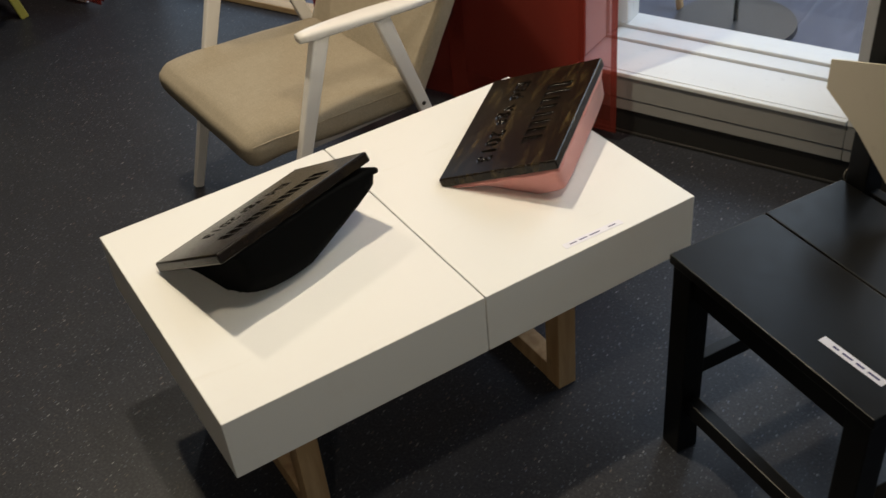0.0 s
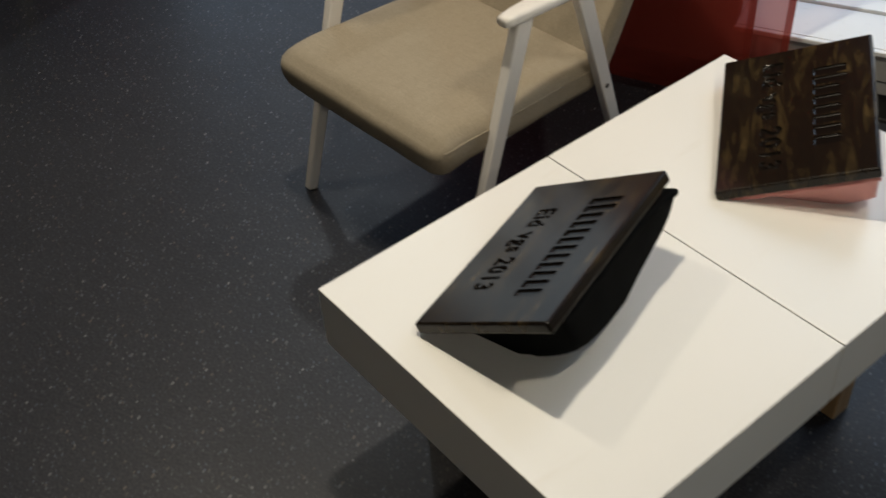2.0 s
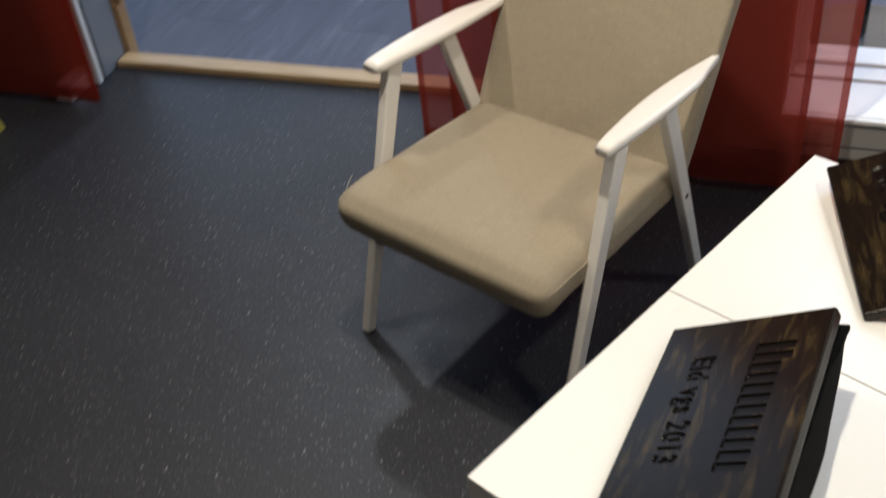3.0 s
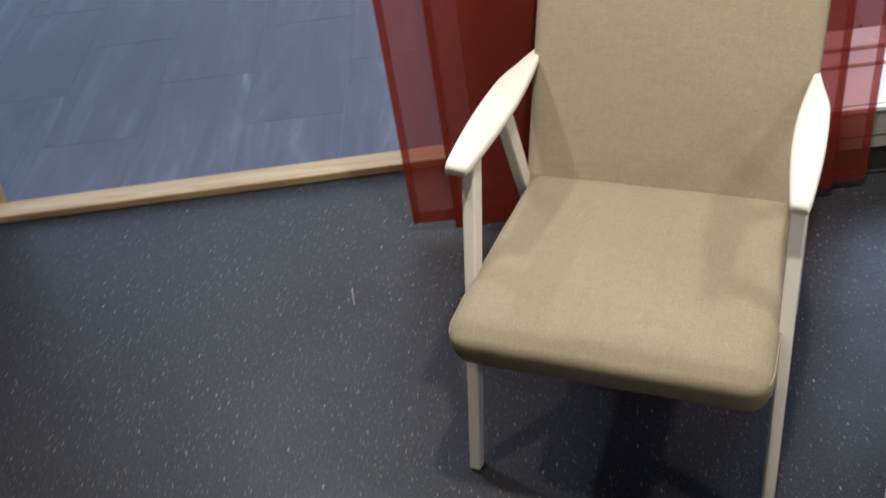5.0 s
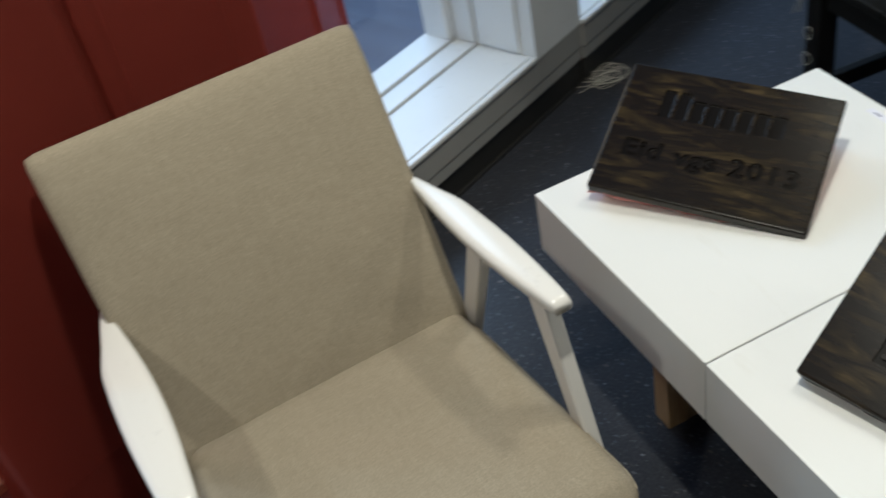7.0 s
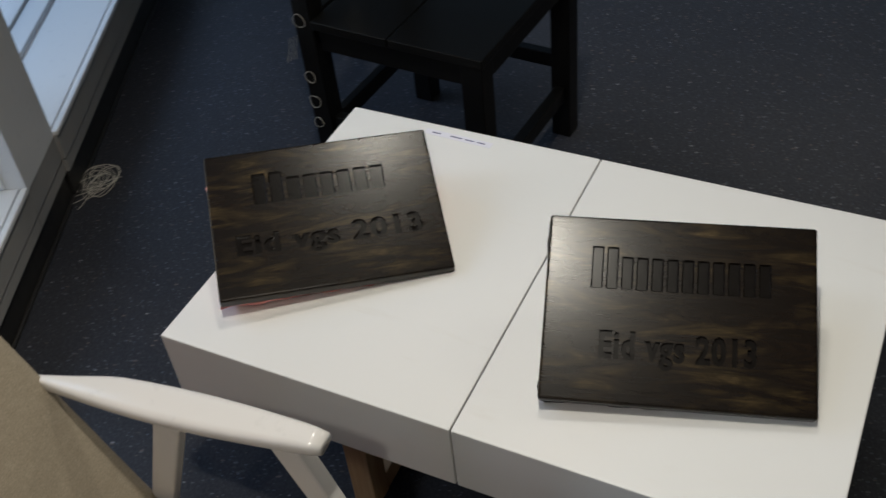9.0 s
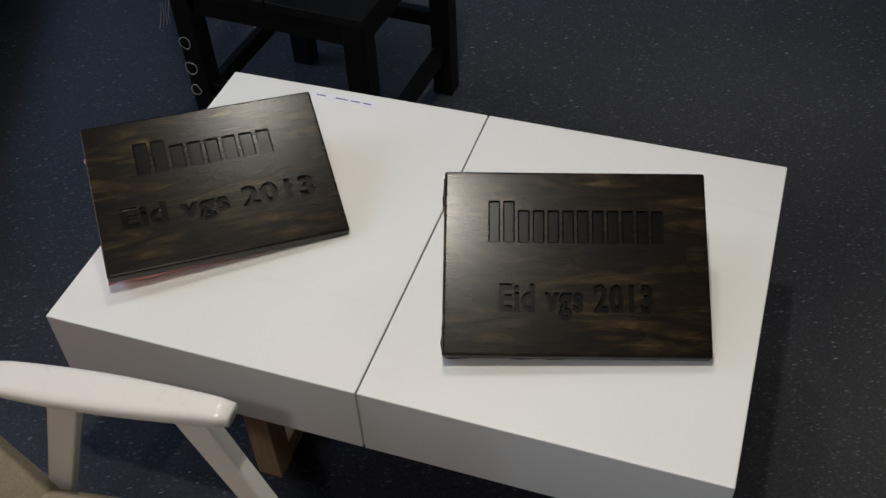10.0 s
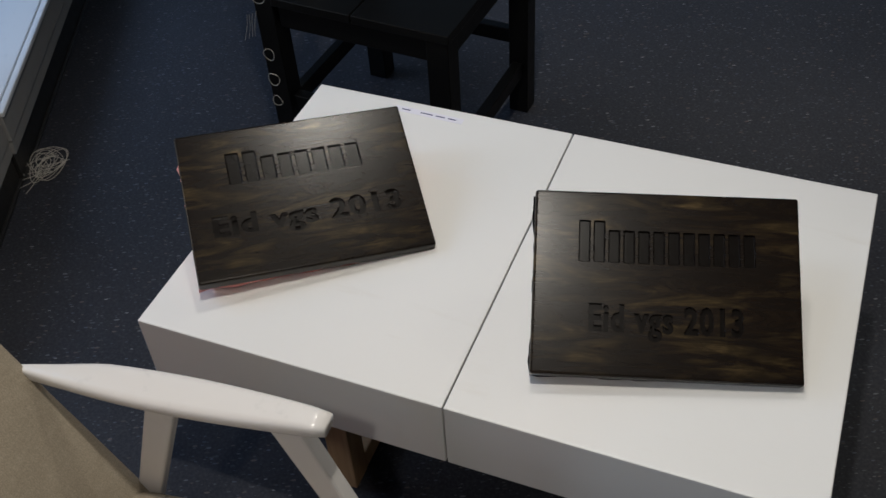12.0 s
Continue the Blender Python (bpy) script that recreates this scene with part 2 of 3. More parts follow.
STEEL = material("screw_metal", 0.35, 1.0)[0]
STEEL.node_tree.nodes["Principled BSDF"].inputs["Base Color"].default_value = (0.10, 0.09, 0.08, 1)
THREAD = paint_material("pale_thread", (0.54, 0.51, 0.45), 0.8, 0.05)
LOOP = paint_material("grey_thread", (0.32, 0.30, 0.26), 0.8, 0.05)
CARD = paint_material("beige_card", (0.62, 0.57, 0.47), 0.7, 0.05)
GROUT = paint_material("grout", (0.15, 0.16, 0.20), 0.8, 0.05)


# ---------------------------------------------------------------- mesh helpers
def mesh_of(name, bm, mat, smooth=False):
    me = bpy.data.meshes.new(name)
    bm.normal_update()
    bm.to_mesh(me)
    bm.free()
    if mat:
        me.materials.append(mat)
    if smooth:
        for p in me.polygons:
            p.use_smooth = True
    return me


def part(name, bm, mat, parent=None, label="", smooth=False):
    ob = new(name, mesh_of(name, bm, mat, smooth))
    if parent:
        ob.parent = parent
    if label:
        ob["label"] = label
    return ob


def thing(name, m, label, category, group="", kind=""):
    ob = new(name)
    ob.matrix_world = m
    return tagged(ob, label, category, group, kind)


def box(x0, x1, y0, y1, z0, z1, bevel=0.0, seg=2, m=None):
    bm = bmesh.new()
    bmesh.ops.create_cube(bm, size=1)
    bmesh.ops.transform(bm, verts=bm.verts, matrix=Matrix.Translation(((x0 + x1) / 2, (y0 + y1) / 2, (z0 + z1) / 2)) @ Matrix.Diagonal((x1 - x0, y1 - y0, z1 - z0, 1)))
    if bevel:
        bmesh.ops.bevel(bm, geom=bm.edges[:], offset=bevel, segments=seg, profile=0.5, affect="EDGES")
    if m:
        bmesh.ops.transform(bm, verts=bm.verts, matrix=m)
    return bm


def bar(a, b, w0, d0, w1, d1, bevel=0.004, side=(0, 1, 0)):
    """A tapered, bevelled bar from a to b; w is measured along side, d across it."""
    a, b, side = Vector(a), Vector(b), Vector(side)
    up = (b - a).normalized()
    side = (side - side.dot(up) * up).normalized()
    other = up.cross(side)
    bm = bmesh.new()
    rings = []
    for c, w, d in ((a, w0, d0), (b, w1, d1)):
        rings.append([bm.verts.new(c + side * (w / 2 * i) + other * (d / 2 * j)) for i, j in ((-1, -1), (1, -1), (1, 1), (-1, 1))])
    for k in range(4):
        bm.faces.new((rings[0][k], rings[0][(k + 1) % 4], rings[1][(k + 1) % 4], rings[1][k]))
    bm.faces.new(rings[0][::-1])
    bm.faces.new(rings[1])
    bmesh.ops.recalc_face_normals(bm, faces=bm.faces)
    if bevel:
        bmesh.ops.bevel(bm, geom=bm.edges[:], offset=bevel, segments=2, profile=0.5, affect="EDGES")
    return bm


def cylinder(a, b, r0, r1, seg=20):
    a, b = Vector(a), Vector(b)
    bm = bmesh.new()
    bmesh.ops.create_cone(bm, cap_ends=True, segments=seg, radius1=r0, radius2=r1, depth=(b - a).length)
    q = (b - a).to_track_quat("Z", "Y").to_matrix().to_4x4()
    bmesh.ops.transform(bm, verts=bm.verts, matrix=Matrix.Translation((a + b) / 2) @ q)
    return bm


def tube(name, points, radius, mat, parent=None, label=""):
    """A round thread through the points."""
    cu = bpy.data.curves.new(name, "CURVE")
    cu.dimensions, cu.bevel_depth, cu.bevel_resolution, cu.resolution_u = "3D", radius, 1, 4
    sp = cu.splines.new("NURBS")
    sp.points.add(len(points) - 1)
    for p, q in zip(sp.points, points):
        p.co = (*q, 1)
    sp.use_endpoint_u, sp.order_u = True, 3
    cu.materials.append(mat)
    ob = new(name, cu)
    if parent:
        ob.parent = parent
    if label:
        ob["label"] = label
    return ob


def soft_block(nx, ny, nz, place):
    """A closed box grid on [-1, 1]^3 whose points go through place(x, y, z)."""
    bm = bmesh.new()
    seen = {}

    def v(i, j, k):
        if (i, j, k) not in seen:
            seen[i, j, k] = bm.verts.new(place(2 * i / nx - 1, 2 * j / ny - 1, 2 * k / nz - 1))
        return seen[i, j, k]

    for i in range(nx):
        for j in range(ny):
            for k in (0, nz):
                bm.faces.new((v(i, j, k), v(i + 1, j, k), v(i + 1, j + 1, k), v(i, j + 1, k)))
    for i in range(nx):
        for k in range(nz):
            for j in (0, ny):
                bm.faces.new((v(i, j, k), v(i + 1, j, k), v(i + 1, j, k + 1), v(i, j, k + 1)))
    for j in range(ny):
        for k in range(nz):
            for i in (0, nx):
                bm.faces.new((v(i, j, k), v(i, j + 1, k), v(i, j + 1, k + 1), v(i, j, k + 1)))
    bmesh.ops.recalc_face_normals(bm, faces=bm.faces)
    return bm


def rounded(x, y, z, hx, hy, hz, r):
    """A point of the unit cube's skin laid on a box with rounded edges of radius r."""
    p = Vector((x * hx, y * hy, z * hz))
    c = Vector((max(-hx + r, min(hx - r, p.x)), max(-hy + r, min(hy - r, p.y)), max(-hz + r, min(hz - r, p.z))))
    d = p - c
    return c + d.normalized() * r if d.length > 1e-6 else p


# ---------------------------------------------------------------- window wall frame: s along the wall, n into the room
WALL_U, WALL_N = Vector((-0.418, 0.908, 0)).normalized(), Vector((-0.908, -0.418, 0)).normalized()
WALL_FRAME = Matrix(((WALL_U.x, -WALL_N.x, 0, 0), (WALL_U.y, -WALL_N.y, 0, 0), (0, 0, 1, 0), (0, 0, 0, 1)))
# in this frame x is s and y is the depth away from the room (base of the wall at y = 1.11)


def wall_thing(name, label, category="", kind="", group=""):
    ob = new(name)
    ob.matrix_world = WALL_FRAME
    return tagged(ob, label, category, group, kind)


def structure(name, bm, mat, label, m=None):
    ob = part(name, bm, mat)
    if m:
        ob.matrix_world = m
    return tagged(ob, label, name.split("_")[0], "", "structure")


# ---------------------------------------------------------------- structure
structure("floor", box(-5.0, 6.0, -6.0, 1.36, -0.05, 0.0), LINO, "dark blue-grey speckled linoleum floor", WALL_FRAME)
# unseen ceiling; the gap by the windows lets sky reflect in the boards
structure("ceiling", box(-5.0, 6.0, -6.0, 0.60, 2.85, 2.95), CEILING, "unseen plain grey ceiling above the exhibition room", WALL_FRAME)
structure("ceiling_end_1", box(-5.0, -2.2, 0.60, 1.42, 2.85, 2.95), CEILING, "unseen plain grey ceiling beside the rooflight", WALL_FRAME)
structure("ceiling_end_2", box(1.3, 6.0, 0.60, 1.42, 2.85, 2.95), CEILING, "unseen plain grey ceiling beside the rooflight", WALL_FRAME)
structure("wall_west", box(-5.0, 5.0, -5.15, -5.0, 0, 2.85), WALL, "plain white painted wall opposite the windows", WALL_FRAME)
# unseen end wall; its broad opening to the sky is added for floor reflections
for k, (d0, d1, z0, z1) in enumerate(((-5.0, -3.6, 0, 2.85), (0.7, 1.42, 0, 2.85), (-3.6, 0.7, 0, 0.4), (-3.6, 0.7, 2.6, 2.85))):
    structure("wall_south_%d" % (k + 1), box(-5.15, -5.0, d0, d1, z0, z1), WALL, "plain white painted end wall round an unseen opening added for sky light", WALL_FRAME)
structure("wall_north", box(4.9, 5.05, -5.0, 1.42, 0, 2.85), WALL, "plain white painted end wall", WALL_FRAME)

SILL = 0.20
# solid piers of the window wall; those set back take the greyer paint
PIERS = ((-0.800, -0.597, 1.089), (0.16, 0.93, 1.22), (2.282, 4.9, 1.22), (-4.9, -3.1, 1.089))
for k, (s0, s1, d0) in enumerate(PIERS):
    structure("wall_pier_%d" % (k + 1), box(s0, s1, d0, 1.42, 0 if d0 > 1.2 else SILL - 0.0125, 2.85), FRAME_WHITE if d0 < 1.2 else PANEL_GREY, "pale painted pier between the windows", WALL_FRAME)
structure("wall_header", box(-3.1, 2.26, 1.10, 1.42, 2.45, 2.85), WALL, "white wall above the windows and the doorway", WALL_FRAME)


def window_sill(name, s0, s1):
    w = wall_thing(name, "white painted low window sill with a grooved front edge", "window", "structure")
    part("sill_board", box(s0, s1, 1.085, 1.101, SILL - 0.013, SILL, 0.003), FRAME_WHITE, w)
    part("sill_inner_board", box(s0, s1, 1.1065, 1.268, SILL - 0.024, SILL - 0.002, 0.002), FRAME_WHITE, w)
    part("apron_upper", box(s0, s1, 1.091, 1.14, 0.118, SILL - 0.0135, 0.002), APRON_SHADED, w)
    part("apron_lower", box(s0, s1, 1.094, 1.14, 0.080, 0.115, 0.002), APRON_SHADED, w)
    part("wall_core", box(s0, s1, 1.14, 1.39, 0.0, SILL - 0.010), FRAME_WHITE, w)
    return w


def window_unit(name, s0, s1):
    w = wall_thing(name, "white framed window with a clear pane over a low sill", "window", "structure")
    z0, z1 = SILL - 0.001, 2.45
    part("frame_step", box(s0, s1, 1.2725, 1.334, z0 - 0.02, z0 + 0.006, 0.002), FRAME_WHITE, w)
    part("bottom_rail", box(s0, s1, 1.338, 1.425, z0 - 0.15, z0 + 0.014, 0.003), FRAME_WHITE, w)
    part("top_rail", box(s0, s1, 1.338, 1.39, z1 - 0.06, z1, 0.004), FRAME_WHITE, w)
    part("side_rail", box(s0, s0 + 0.040, 1.338, 1.420, z0 + 0.0145, z1 - 0.062, 0.004), FRAME_WHITE, w)
    part("side_rail", box(s1 - 0.040, s1, 1.338, 1.420, z0 + 0.0145, z1 - 0.062, 0.004), FRAME_WHITE, w)
    for face, way in ((s0, 1), (s1, -1)):
        a, b = sorted((face - 0.003 * way, face + 0.006 * way))
        part("reveal_board", box(a, b, 1.134, 1.266, z0 + 0.004, z1, 0.002), FRAME_WHITE, w)
        a, b = sorted((face - 0.003 * way, face + 0.014 * way))
        part("side_step", box(a, b, 1.2725, 1.334, z0 + 0.008, z1, 0.002), FRAME_WHITE, w)
    pane = part("pane", box(s0 + 0.046, s1 - 0.046, 1.36, 1.366, z0 + 0.006, z1 - 0.062), GLASS, w, "clear glass pane")
    pane.visible_shadow = False
    return w


window_sill("window_sill_1", -0.5965, 0.16)
proud = window_sill("window_sill_2", -3.1, -0.8005)
proud.matrix_world = WALL_FRAME @ Matrix.Translation((0, -0.008, 0))
apron = wall_thing("window_sill_3", "painted apron under the window pier, its shade put into the grey", "window", "structure")
part("apron_upper", box(-0.800, -0.597, 1.091, 1.14, 0.118, SILL - 0.0135, 0.002), APRON_SHADED, apron)
part("apron_lower", box(-0.800, -0.597, 1.094, 1.14, 0.080, 0.115, 0.002), APRON_SHADED, apron)
part("wall_core", box(-0.800, -0.597, 1.14, 1.39, 0.0, SILL - 0.013), FRAME_WHITE, apron)
window_unit("window_1", -0.593, 0.16)
window_unit("window_2", -3.1, -0.804)
structure("baseboard_2", box(-4.9, -0.8005, 1.094, 1.135, 0.0, 0.076, 0.002), SKIRTING, "black rubber skirting under the window sill", WALL_FRAME)
structure("baseboard_1", box(-0.80, 0.16, 1.102, 1.14, 0.0, 0.076, 0.002), SKIRTING, "black rubber skirting under the window sill", WALL_FRAME)
structure("trim_2", box(-4.9, -0.8005, 1.086, 1.0935, 0.0, 0.010, 0.002), SKIRTING, "thin dark floor edge strip", WALL_FRAME)
structure("trim_1", box(-0.80, 0.16, 1.094, 1.102, 0.0, 0.010, 0.002), SKIRTING, "thin dark floor edge strip", WALL_FRAME)

# doorway to the hall: timber threshold, grey jamb with a strip of wood
th = wall_thing("threshold", "worn oak threshold beam across the open doorway", "threshold", "structure")
part("beam", box(0.93, 2.262, -0.034, 0.034, 0.0, 0.024, 0.004, 2, Matrix.Translation((1.6, 1.352, 0)) @ Euler((0, 0, radians(-1.6))).to_matrix().to_4x4() @ Matrix.Translation((-1.6, 0, 0))), BEAM, th)
dj = wall_thing("door_1", "grey painted door jamb with a bare wooden edge strip", "door", "structure")
part("casing_edge", box(2.260, 2.282, 1.192, 1.212, 0, 2.45, 0.002), FRAME_WHITE, dj, "thin white casing edge")
part("jamb", box(2.266, 2.282, 1.232, 1.358, 0.0, 2.45, 0.002), JAMB, dj, "grey painted jamb board")
part("lower_strip", box(2.252, 2.282, 1.372, 1.415, 0, 0.185, 0.003), PINE, dj, "bare pine strip")
part("upper_strip", box(2.252, 2.282, 1.372, 1.415, 0.27, 2.45, 0.003), PINE, dj, "bare pine strip")
part("peg", box(2.238, 2.282, 1.378, 1.425, 0.19, 0.222, 0.006), PINE, dj, "pale wooden peg")

foot = wall_thing("plinth_foot", "small white painted foot block beside the doorway curtain", "foot block")
part("block", box(2.285, 2.35, 1.075, 1.215, 0.0, 0.05, 0.004), FRAME_WHITE, foot)


# ---------------------------------------------------------------- exhibition table
TZ, TB = 0.428, 0.298
table = thing("exhibition_table", Matrix.Identity(4), "low white two-part display table on pale pine trestle legs", "table")
for s0, s1 in ((-0.508, 0.0012), (0.0036, 0.498)):
    part("table_box", box(s0, s1, -0.316, 0.316, TB, TZ, 0.0018, 2), TABLE, table, "white laminate table module")
for x0 in (-0.378, 0.218):
    for y0 in (-0.238, 0.193):
        part("leg", box(x0, x0 + 0.045, y0, y0 + 0.045, 0.0, TB, 0.002), PINE, table, "pale pine post")
    part("foot_rail", box(x0 + 0.001, x0 + 0.044, -0.192, 0.192, 0.001, 0.045, 0.002), PINE, table)
    part("top_rail", box(x0 + 0.001, x0 + 0.044, -0.192, 0.192, TB - 0.045, TB - 0.001, 0.002), PINE, table)

name_strip = thing("paper_label", pose(0.268, -0.289, TZ + 0.0003, 0, 0, -1.5), "narrow white paper strip with a line of printed writing", "label")
part("strip", box(-0.068, 0.066, -0.0075, 0.0075, 0, 0.0004), PAPER, name_strip)
x = -0.055
for w in (0.016, 0.018, 0.024, 0.0, 0.017):
    if w:
        part("printed_bar", box(x, x + w, -0.0013, 0.0013, 0.0004, 0.0007), INK, name_strip)
    x += w + 0.006 if w else 0.014


# ---------------------------------------------------------------- lap boards
def letters(text, size, width, place):
    """The mesh of a word, as a solid for carving."""
    cu = bpy.data.curves.new("letters", "FONT")
    cu.body, cu.size, cu.extrude, cu.offset = text, size, 0.01, size * 0.045
    cu.align_x, cu.align_y, cu.resolution_u, cu.space_character = "CENTER", "CENTER", 3, 1.12
    ob = new("letters", cu)
    dg = bpy.context.evaluated_depsgraph_get()
    me = bpy.data.meshes.new_from_object(ob.evaluated_get(dg))
    xs = [v.co.x for v in me.vertices]
    sx = width / (max(xs) - min(xs))
    me.transform(place @ Matrix.Diagonal((sx, 1, 1, 1)))
    me.materials.clear()
    me.materials.append(CARVED)
    bpy.data.objects.remove(ob)
    bpy.data.curves.remove(cu)
    return me


def carve(board, cutter_mesh):
    cutter = new("cutter", cutter_mesh)
    cutter.parent = board.parent
    mod = board.modifiers.new("carve", "BOOLEAN")
    mod.operation, mod.object, mod.solver = "DIFFERENCE", cutter, "EXACT"
    mod.use_self = True
    mod.material_mode = "TRANSFER"
    dg = bpy.context.evaluated_depsgraph_get()
    dg.update()
    me = bpy.data.meshes.new_from_object(board.evaluated_get(dg))
    board.modifiers.clear()
    bpy.data.objects.remove(cutter)
    if len(me.polygons) > 10:
        board.data = me


BW, BH, BT = 0.370, 0.267, 0.021


def lap_board(centre, across, up, cloth, label, cloth_label, depth, power, wrinkle, name_bar, line, inset, flap=0.0):
    X = Vector(across).normalized()
    Y = (Vector(up) - Vector(up).dot(X) * X).normalized()
    Z = X.cross(Y)
    m = Matrix(((X.x, Y.x, Z.x, centre[0]), (X.y, Y.y, Z.y, centre[1]), (X.z, Y.z, Z.z, centre[2]), (0, 0, 0, 1)))
    desk = thing("lap_desk", m, label, "lap desk", "carved lap desks on the table")
    board = part("board", box(-BW / 2, BW / 2, -BH / 2, BH / 2, -BT, 0, 0.004, 3), BOARD, desk, "dark stained glossy carved board")
    # carved line of writing, and a plain bar for the name
    carve(board, letters(line[0], line[1], line[2], Matrix.Translation((line[3], line[4], 0.0055))))
    x0, x1, y0, y1, count = name_bar
    step = (x1 - x0) / count
    for k in range(count):
        top = y1 if k == 0 else y1 - (y1 - y0) * 0.22
        for f0, f1 in ((0.0, 0.40), (0.50, 0.90)):
            carve(board, mesh_of("bar", box(x0 + (k + f0) * step, x0 + (k + f1) * step, y0, top, -0.0035, 0.02, 0.002, 2), CARVED))
    # stuffed cushion below
    inv = m.inverted()

    def place(x, y, z):
        t = (z + 1) / 2
        ex = (1 - abs(x) ** power) ** (1 / power) if abs(x) < 1 else 0
        ey = (1 - abs(y) ** power) ** (1 / power) if abs(y) < 1 else 0
        if flap and x < 0:
            ex = max(0.0, 1 + x) ** 0.75
        full = (ex * ey) ** 0.6
        out = 1 + 0.03 * math.sin(math.pi * t)
        p = Vector((x * (BW / 2 - inset) * out, y * (BH / 2 - inset) * out, -BT - 0.0005))
        if flap and x > 0:
            p.x *= 1 - 0.16 * x
        p.z -= (1 - t) * (depth * full + 0.012)
        pinch = max(0.0, -x) ** 2 * max(0.0, y) ** 2 * flap
        p += Vector((-pinch * 0.4, pinch * 0.5, -pinch))
        q = m @ p
        n1 = noise.noise(Vector((q.x * 22, q.y * 22, q.z * 30)))
        n2 = noise.noise(Vector((q.x * 70, q.y * 70, q.z * 90 + 7)))
        amount = wrinkle * (1 - abs(2 * t - 1) ** 2)
        q += (m.to_3x3() @ Vector((x, y, 0))) * amount * (n1 + 0.5 * n2)
        if q.z < TZ + 0.0012:
            q.z = TZ + 0.0012
        return inv @ q

    part("cushion", soft_block(30, 24, 12, place), cloth, desk, cloth_label, True)
    return desk


lap_board((-0.243, 0.0757, 0.517), (-0.353, -0.1065, -0.010), (0.061, -0.2255, 0.130), BLACK_CLOTH,
          "carved dark wooden lap board on a black cushion", "bulging black cotton cushion", 0.105, 2.2, 0.004,
          (-0.122, 0.128, 0.028, 0.090, 6), ("Eid vgs 2013", 0.052, 0.212, 0.0, -0.053), 0.006, 0.014)
lap_board((0.3425, 0.0420, 0.5025), (-0.2875, -0.2185, -0.028), (0.1385, -0.2030, 0.088), PINK_CLOTH,
          "carved dark wooden lap board on a pink cushion", "wrinkled pink cotton cushion", 0.06, 5.0, 0.007,
          (-0.112, 0.108, 0.030, 0.088, 4), ("Eid vgs 2013", 0.047, 0.298, 0.0, -0.043), 0.008)


# ---------------------------------------------------------------- armchair (local x runs to the back, y away from the table)
chair = thing("armchair", pose(0.2, 0.782, 0, 0, 0, 3.5), "retro armchair with white painted frame and beige linen upholstery", "chair")


def seat_place(x, y, z):
    hx, hy, hz = 0.248, 0.271 - 0.016 * (x + 1) / 2, 0.046
    r = 0.034 + 0.011 * max(0.0, -x)
    p = rounded(x, y, z, hx, hy, hz, r)
    crown = 0.012 * (1 - x * x) * (1 - y * y) * max(0.0, z)
    f = max(0.0, -(p.x + 0.15) / 0.1)
    drop = -0.012 * f * f * max(0.0, z) - 0.015 * f * max(0.0, -z)
    c = 0.0024 * noise.noise(Vector((p.x * 12, p.y * 12, p.z * 12)))
    tilt = -0.060 * (p.x + 0.245)
    return Vector((p.x - 0.085, p.y, 0.367 + p.z + crown + drop + c + tilt))


part("seat", soft_block(28, 28, 10, seat_place), LINEN, chair, "beige linen seat cushion", True)
for side in (-1, 1):
    seam = [seat_place(-0.93 + 0.093 * i, side * 0.999, 0.42) + Vector((0, side * 0.0006, 0)) for i in range(20)]
    tube("seam", seam, 0.0016, LINEN, chair, "stitched linen seam")
part("seat_frame", box(-0.16, 0.14, -0.225, 0.225, 0.285, 0.322, 0.004), CHAIR_WHITE, chair)


def back_place(x, y, z):
    # x across the thickness, y across the width, z up the back
    hy = 0.262 + 0.006 * (z + 1) / 2
    p = rounded(x, y, z, 0.024, hy, 0.279, 0.013)
    bulge = -0.010 * (1 - y * y) * (1 - z * z) if x < 0 else 0
    c = 0.0022 * noise.noise(Vector((p.x * 11, p.y * 11, p.z * 11 + 5)))
    top = max(0.0, (p.z - 0.17) / 0.115)
    return Vector((p.x + bulge + c + 0.010 * top * top, p.y, p.z))


BACK = Matrix.Translation((0.273, 0.001, 0.567)) @ Euler((0, radians(28), 0)).to_matrix().to_4x4()
bmb = soft_block(8, 28, 32, back_place)
bmesh.ops.transform(bmb, verts=bmb.verts, matrix=BACK)
part("backrest", bmb, LINEN, chair, "beige linen backrest cushion", True)

